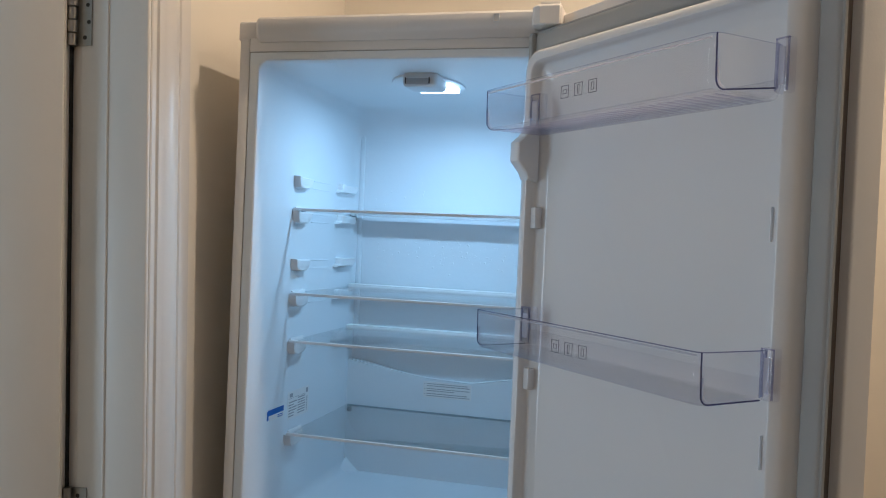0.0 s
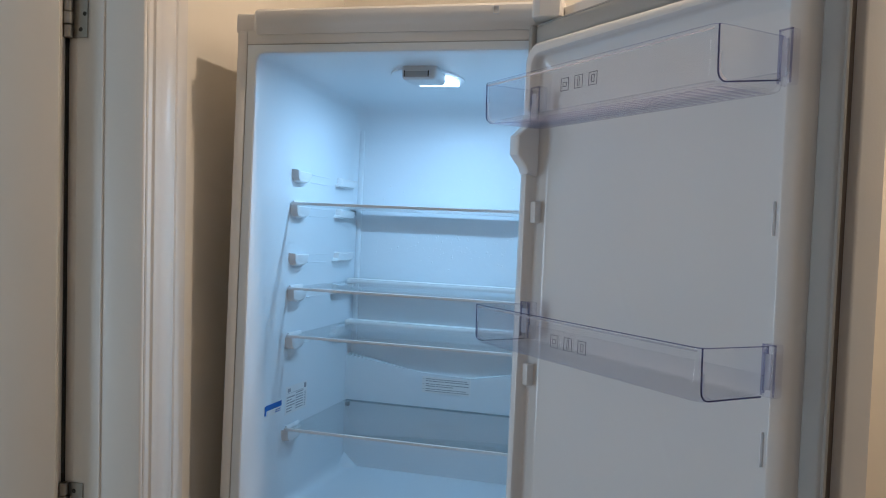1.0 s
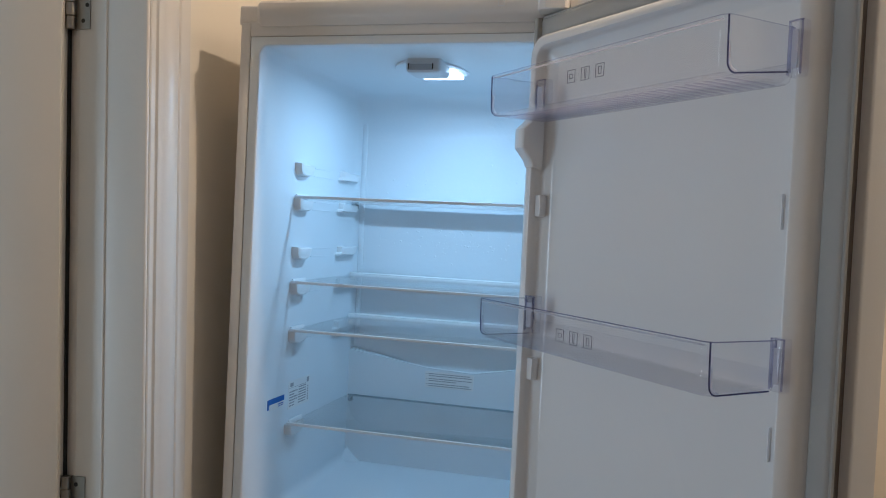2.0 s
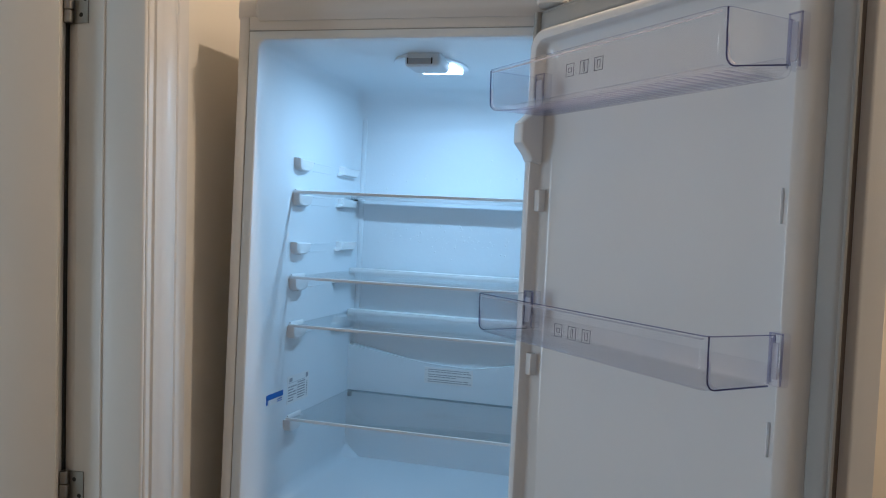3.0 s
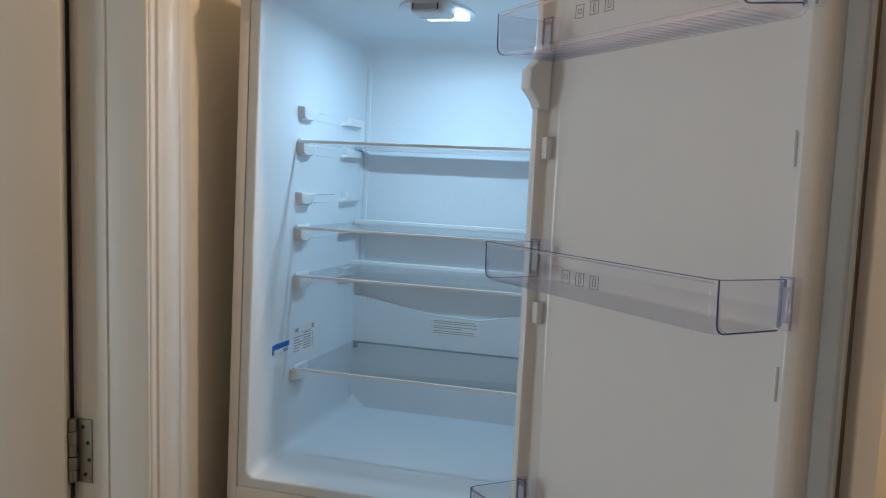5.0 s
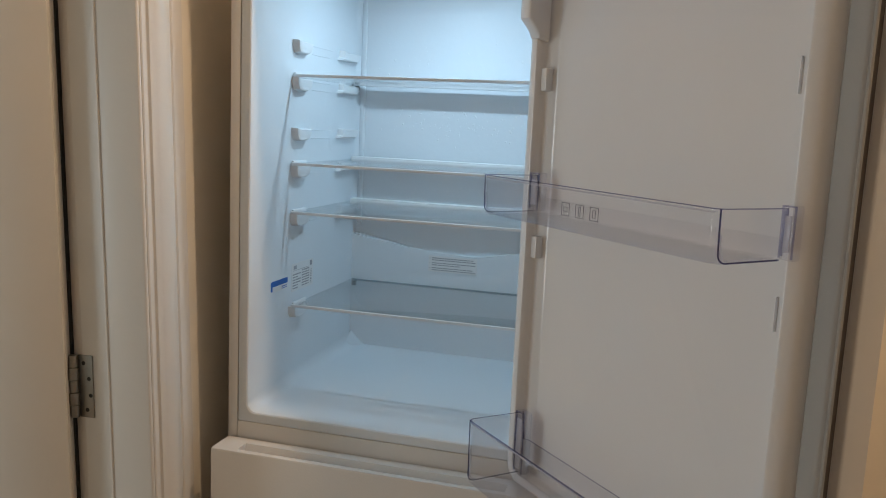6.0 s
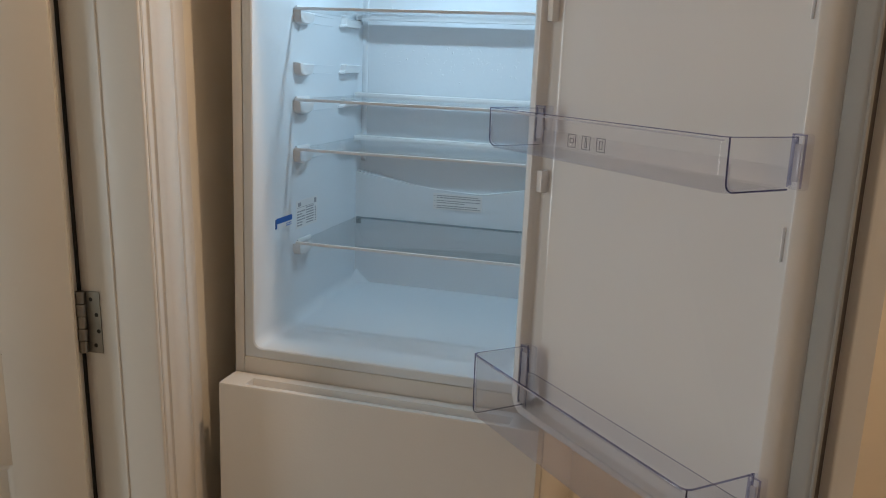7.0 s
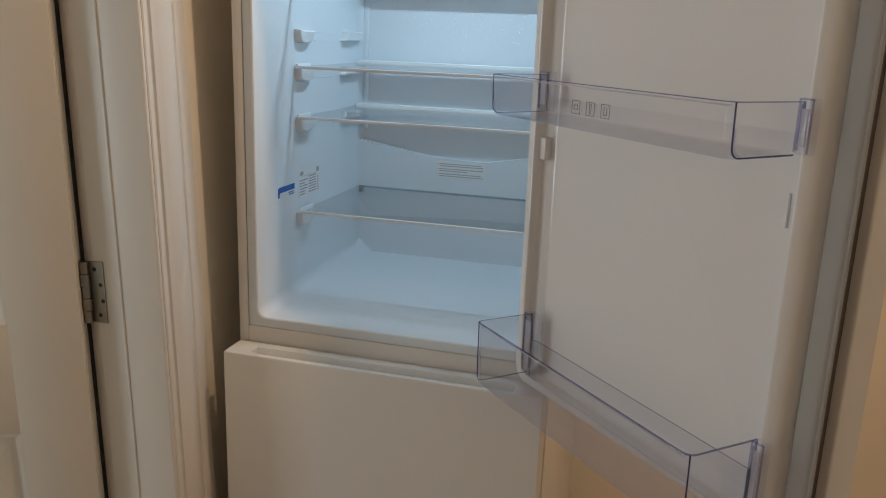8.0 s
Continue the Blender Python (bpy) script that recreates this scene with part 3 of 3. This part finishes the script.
def swept(path, u, r):
    """A thin six-sided bar along a path of (w, z) at one u of the door."""
    bm = bmesh.new()
    rings = []
    for k, (w, z) in enumerate(path):
        a, b = path[max(k - 1, 0)], path[min(k + 1, len(path) - 1)]
        d = Vector((b[0] - a[0], b[1] - a[1])).normalized()
        rings.append([(-u + r * math.cos(t), w - d.y * r * math.sin(t), z + d.x * r * math.sin(t)) for t in (radians(60 * q) for q in range(6))])
    return loft(bm, rings, True, True)


# ---- clear door bins ----
def door_bin(z0, z1, label, ribs, icons, w_front=0.108, low=0.022, rim=None, rise=0.0):
    thing = empty("door_bin", LEAN @ DM)
    tagged(thing, label, "door shelf", "clear bins on the open fridge door")
    u0, u1, w0, t = 0.004, 0.4395, 0.008, 0.0022
    bm = bmesh.new()
    def ring(z, inset, front):
        pts = rounded(u0 + inset, u1 - inset, w0 + inset, w_front - inset - front, 0.010, 5)
        return [(-u, w, z if w > w0 + 0.007 else min(z, z0 + low + inset * 0.1)) for u, w in pts]
    outer = [ring(z0, 0.0055, 0.0), ring(z0 + 0.0025, 0.0028, 0.0), ring(z0 + 0.009, 0.0015, 0.0), ring(z1 - 0.001, 0.0, 0.0)]
    top = [ring(z1, 0.0004, 0.0), ring(z1, t, 0.0)]
    inner = [ring(z0 + 0.009, 0.0015 + t, 0.0), ring(z0 + 0.003, 0.0055 + t, 0.0)]
    rings = outer + top + inner
    rows = [[bm.verts.new(p) for p in rg] for rg in rings]
    n = len(rows[0])
    for k, (a, b) in enumerate(zip(rows, rows[1:])):
        for i in range(n):
            f = bm.faces.new((a[i], a[(i + 1) % n], b[(i + 1) % n], b[i]))
            f.material_index = 1 if k in (3, 4) else 0
    bm.faces.new(rows[0]).material_index = 2
    bm.faces.new(rows[-1])
    tray = part("tray", bm, [M_CLEAR, rim or M_CLEAREDGE, M_FROST], thing, "", 40)
    tray.visible_shadow = icons is None
    # dark bar, painted as the refracted edge, down each front corner and back along the side of the floor
    rc = 0.010
    for u in (u0 + 0.0022, u1 - 0.0022):
        path = [(w_front - 0.0035, z1 - 0.0005), (w_front - 0.0040, z0 + 0.5 * (z1 - z0))]
        for k in range(6):
            t = radians(90 * k / 5)
            path.append((w_front - 0.0045 - rc * (1 - math.cos(t)), z0 + 0.0012 + rc * (1 - math.sin(t))))
        path.append((w0 + 0.014, z0 + 0.0022 + rise))
        part("dark_edge_bar", swept(path, u, 0.0009), M_CLEAREDGE, thing)
        # pale bar inside the corner, painted as its highlight
        part("edge_highlight", swept([(a - 0.0024, b + 0.0020) for a, b in path[1:-1]], u, 0.0010), M_SLOTGLINT, thing)
    part("base_edge", dbox(u0 + 0.008, u1 - 0.008, w_front - 0.0075, w_front - 0.0062, z0 + 0.0012, z0 + 0.0024), M_CLIP, thing)
    # pale bar under the front rim, painted as its bright glint
    part("rim_glint", dbox(u0 + 0.008, u1 - 0.008, w_front - 0.0030, w_front - 0.0016, z1 - 0.0046, z1 - 0.0030), M_SLOTGLINT, thing)
    # clips that hook on the ridges
    for a, b in ((0.004, 0.026), (0.4425, 0.4585)):
        clip = part("clip", dbox(a, b, 0.014, 0.0285, z0 + 0.004, z1 + 0.004, 0.0022), M_CLIP, thing)
        part("clip_slot", dbox(a + 0.0045, b - 0.0045, 0.0280, 0.0298, z0 + 0.012, z1 - 0.006, 0.0006), M_SLOTGLINT, clip)
        part("clip_edge", dbox(a, a + 0.0012, 0.0278, 0.0298, z0 + 0.006, z1 + 0.003), M_RIM, clip)
        part("clip_edge", dbox(b - 0.0012, b, 0.0278, 0.0298, z0 + 0.006, z1 + 0.003), M_RIM, clip)
        part("clip_edge", dbox(a, b, 0.0278, 0.0298, z1 + 0.0022, z1 + 0.0036), M_RIM, clip)
        part("clip_bar", dbox(a + 0.0030, a + 0.0042, 0.0280, 0.0300, z0 + 0.008, z1 - 0.002), M_RIM, clip)
    if ribs:
        for k in range(30):
            u = u0 + 0.02 + k * 0.0136
            part("floor_rib", dbox(u, u + 0.0055, 0.022, w_front - 0.02, z0 - 0.0013, z0 - 0.0001, 0.0004), M_CLIPDARK, thing).visible_shadow = False
    if icons:
        for k in range(3):
            u, zc = icons[0] + k * 0.0272, icons[1]
            bm = bmesh.new()
            s, e, wf = 0.0078, 0.0007, w_front - 0.0022
            for a in ((-s, s, s - e, s), (-s, s, -s, -s + e), (-s, -s + e, -s, s), (s - e, s, -s, s)):
                dbox(u + a[0], u + a[1], wf, wf + 0.0004, zc + a[2], zc + a[3], bm=bm)
            hh = (0.0028, 0.0055, 0.0045)[k]
            ww = (0.0036, 0.0018, 0.0028)[k]
            for a in ((-ww, ww, -hh, -hh + e), (-ww, -ww + e, -hh, hh), (ww - e, ww, -hh, hh), (-ww, ww, hh - e, hh)):
                dbox(u + a[0], u + a[1], wf, wf + 0.0004, zc + a[2], zc + a[3], bm=bm)
            part("icon", bm, M_ICON, thing, "small dark printed square icon")
    return thing


door_bin(1.5045, 1.560, "clear plastic door bin with ribbed floor, empty", True, (0.194, 1.534), rim=M_RIM, rise=0.009)
door_bin(1.1965, 1.250, "clear lilac-tinted plastic door bin, empty", False, (0.198, 1.223))
door_bin(0.803, 0.898, "tall clear plastic bottle bin low on the door", False, None, 0.112, 0.052)


# ---- glass shelves ----
def glass_shelf(z, y_front, y_back, x0, lip, stop=False):
    thing = empty("glass_shelf", LEAN @ pose(0, 0, z))
    tagged(thing, "clear glass fridge shelf with thin white plastic trims, empty", "shelf", "glass shelves in the fridge")
    x1 = W - x0
    pane = part("glass", box(x0 + 0.002, x1 - 0.002, y_front + 0.004, y_back - 0.006, -0.0042, -0.0002, 0.0006), M_GLASS, thing)
    pane.visible_shadow = stop and lip > 0
    part("front_trim", box(x0, x1, y_front, y_front + 0.0055, -0.0042, 0.0010, 0.0012), M_TRIM, thing)
    if lip:
        part("rear_trim", box(x0 + 0.006, x1 - 0.006, y_back - 0.024, y_back, -0.004, lip, 0.0006), M_TRIM, thing)
    else:
        part("rear_edge", box(x0 + 0.002, x1 - 0.002, y_back - 0.006, y_back - 0.0045, -0.0042, -0.0002), M_GLASSEDGE, thing, "dark green glass edge")
    if stop:
        part("rear_stop", box(x0 + 0.004, x0 + 0.012, y_back - 0.012, y_back - 0.002, -0.014, -0.0045, 0.001), M_DARK, thing, "small dark rear stop")
    for a, b in ((x0, x0 + 0.004), (x1 - 0.004, x1)):
        part("side_trim", box(a, b, y_front + 0.0055, y_front + 0.06, -0.0035, 0.004, 0.001), M_TRIM, thing)
    return thing


for z, y in SHELVES[:3]:
    glass_shelf(z, y, 0.437, 0.0425, 0.0055, z > 1.3)
glass_shelf(SHELVES[3][0], SHELVES[3][1], 0.4385, 0.0480, 0.0, True)

# ---- water drops on the cold rear plate ----
rnd = random.Random(4)
bm = bmesh.new()
for k in range(190):
    u = rnd.random()
    if u < 0.52:
        x, z = rnd.gauss(0.27, 0.085), rnd.gauss(1.318, 0.022)
    elif u < 0.74:
        x, z = rnd.uniform(0.09, 0.46), rnd.uniform(1.29, 1.36)
    else:
        x, z = rnd.uniform(0.08, 0.46), rnd.gauss(1.44, 0.032)
    if not (0.08 < x < 0.47):
        continue
    r = rnd.choice((0.0008, 0.0010, 0.0012, 0.0016))
    m = Matrix.Translation((x, 0.4547, z)) @ Matrix.Diagonal((r, r * 0.5, r * rnd.uniform(1.0, 1.5), 1))
    bmesh.ops.create_icosphere(bm, subdivisions=2, radius=1, matrix=m)
drops = part("water_drops", bm, M_DROP, None)
drops.matrix_basis = LEAN
tagged(drops, "small water drops on the rear fridge wall, painted opaque white", "water drops", "", "stuff")
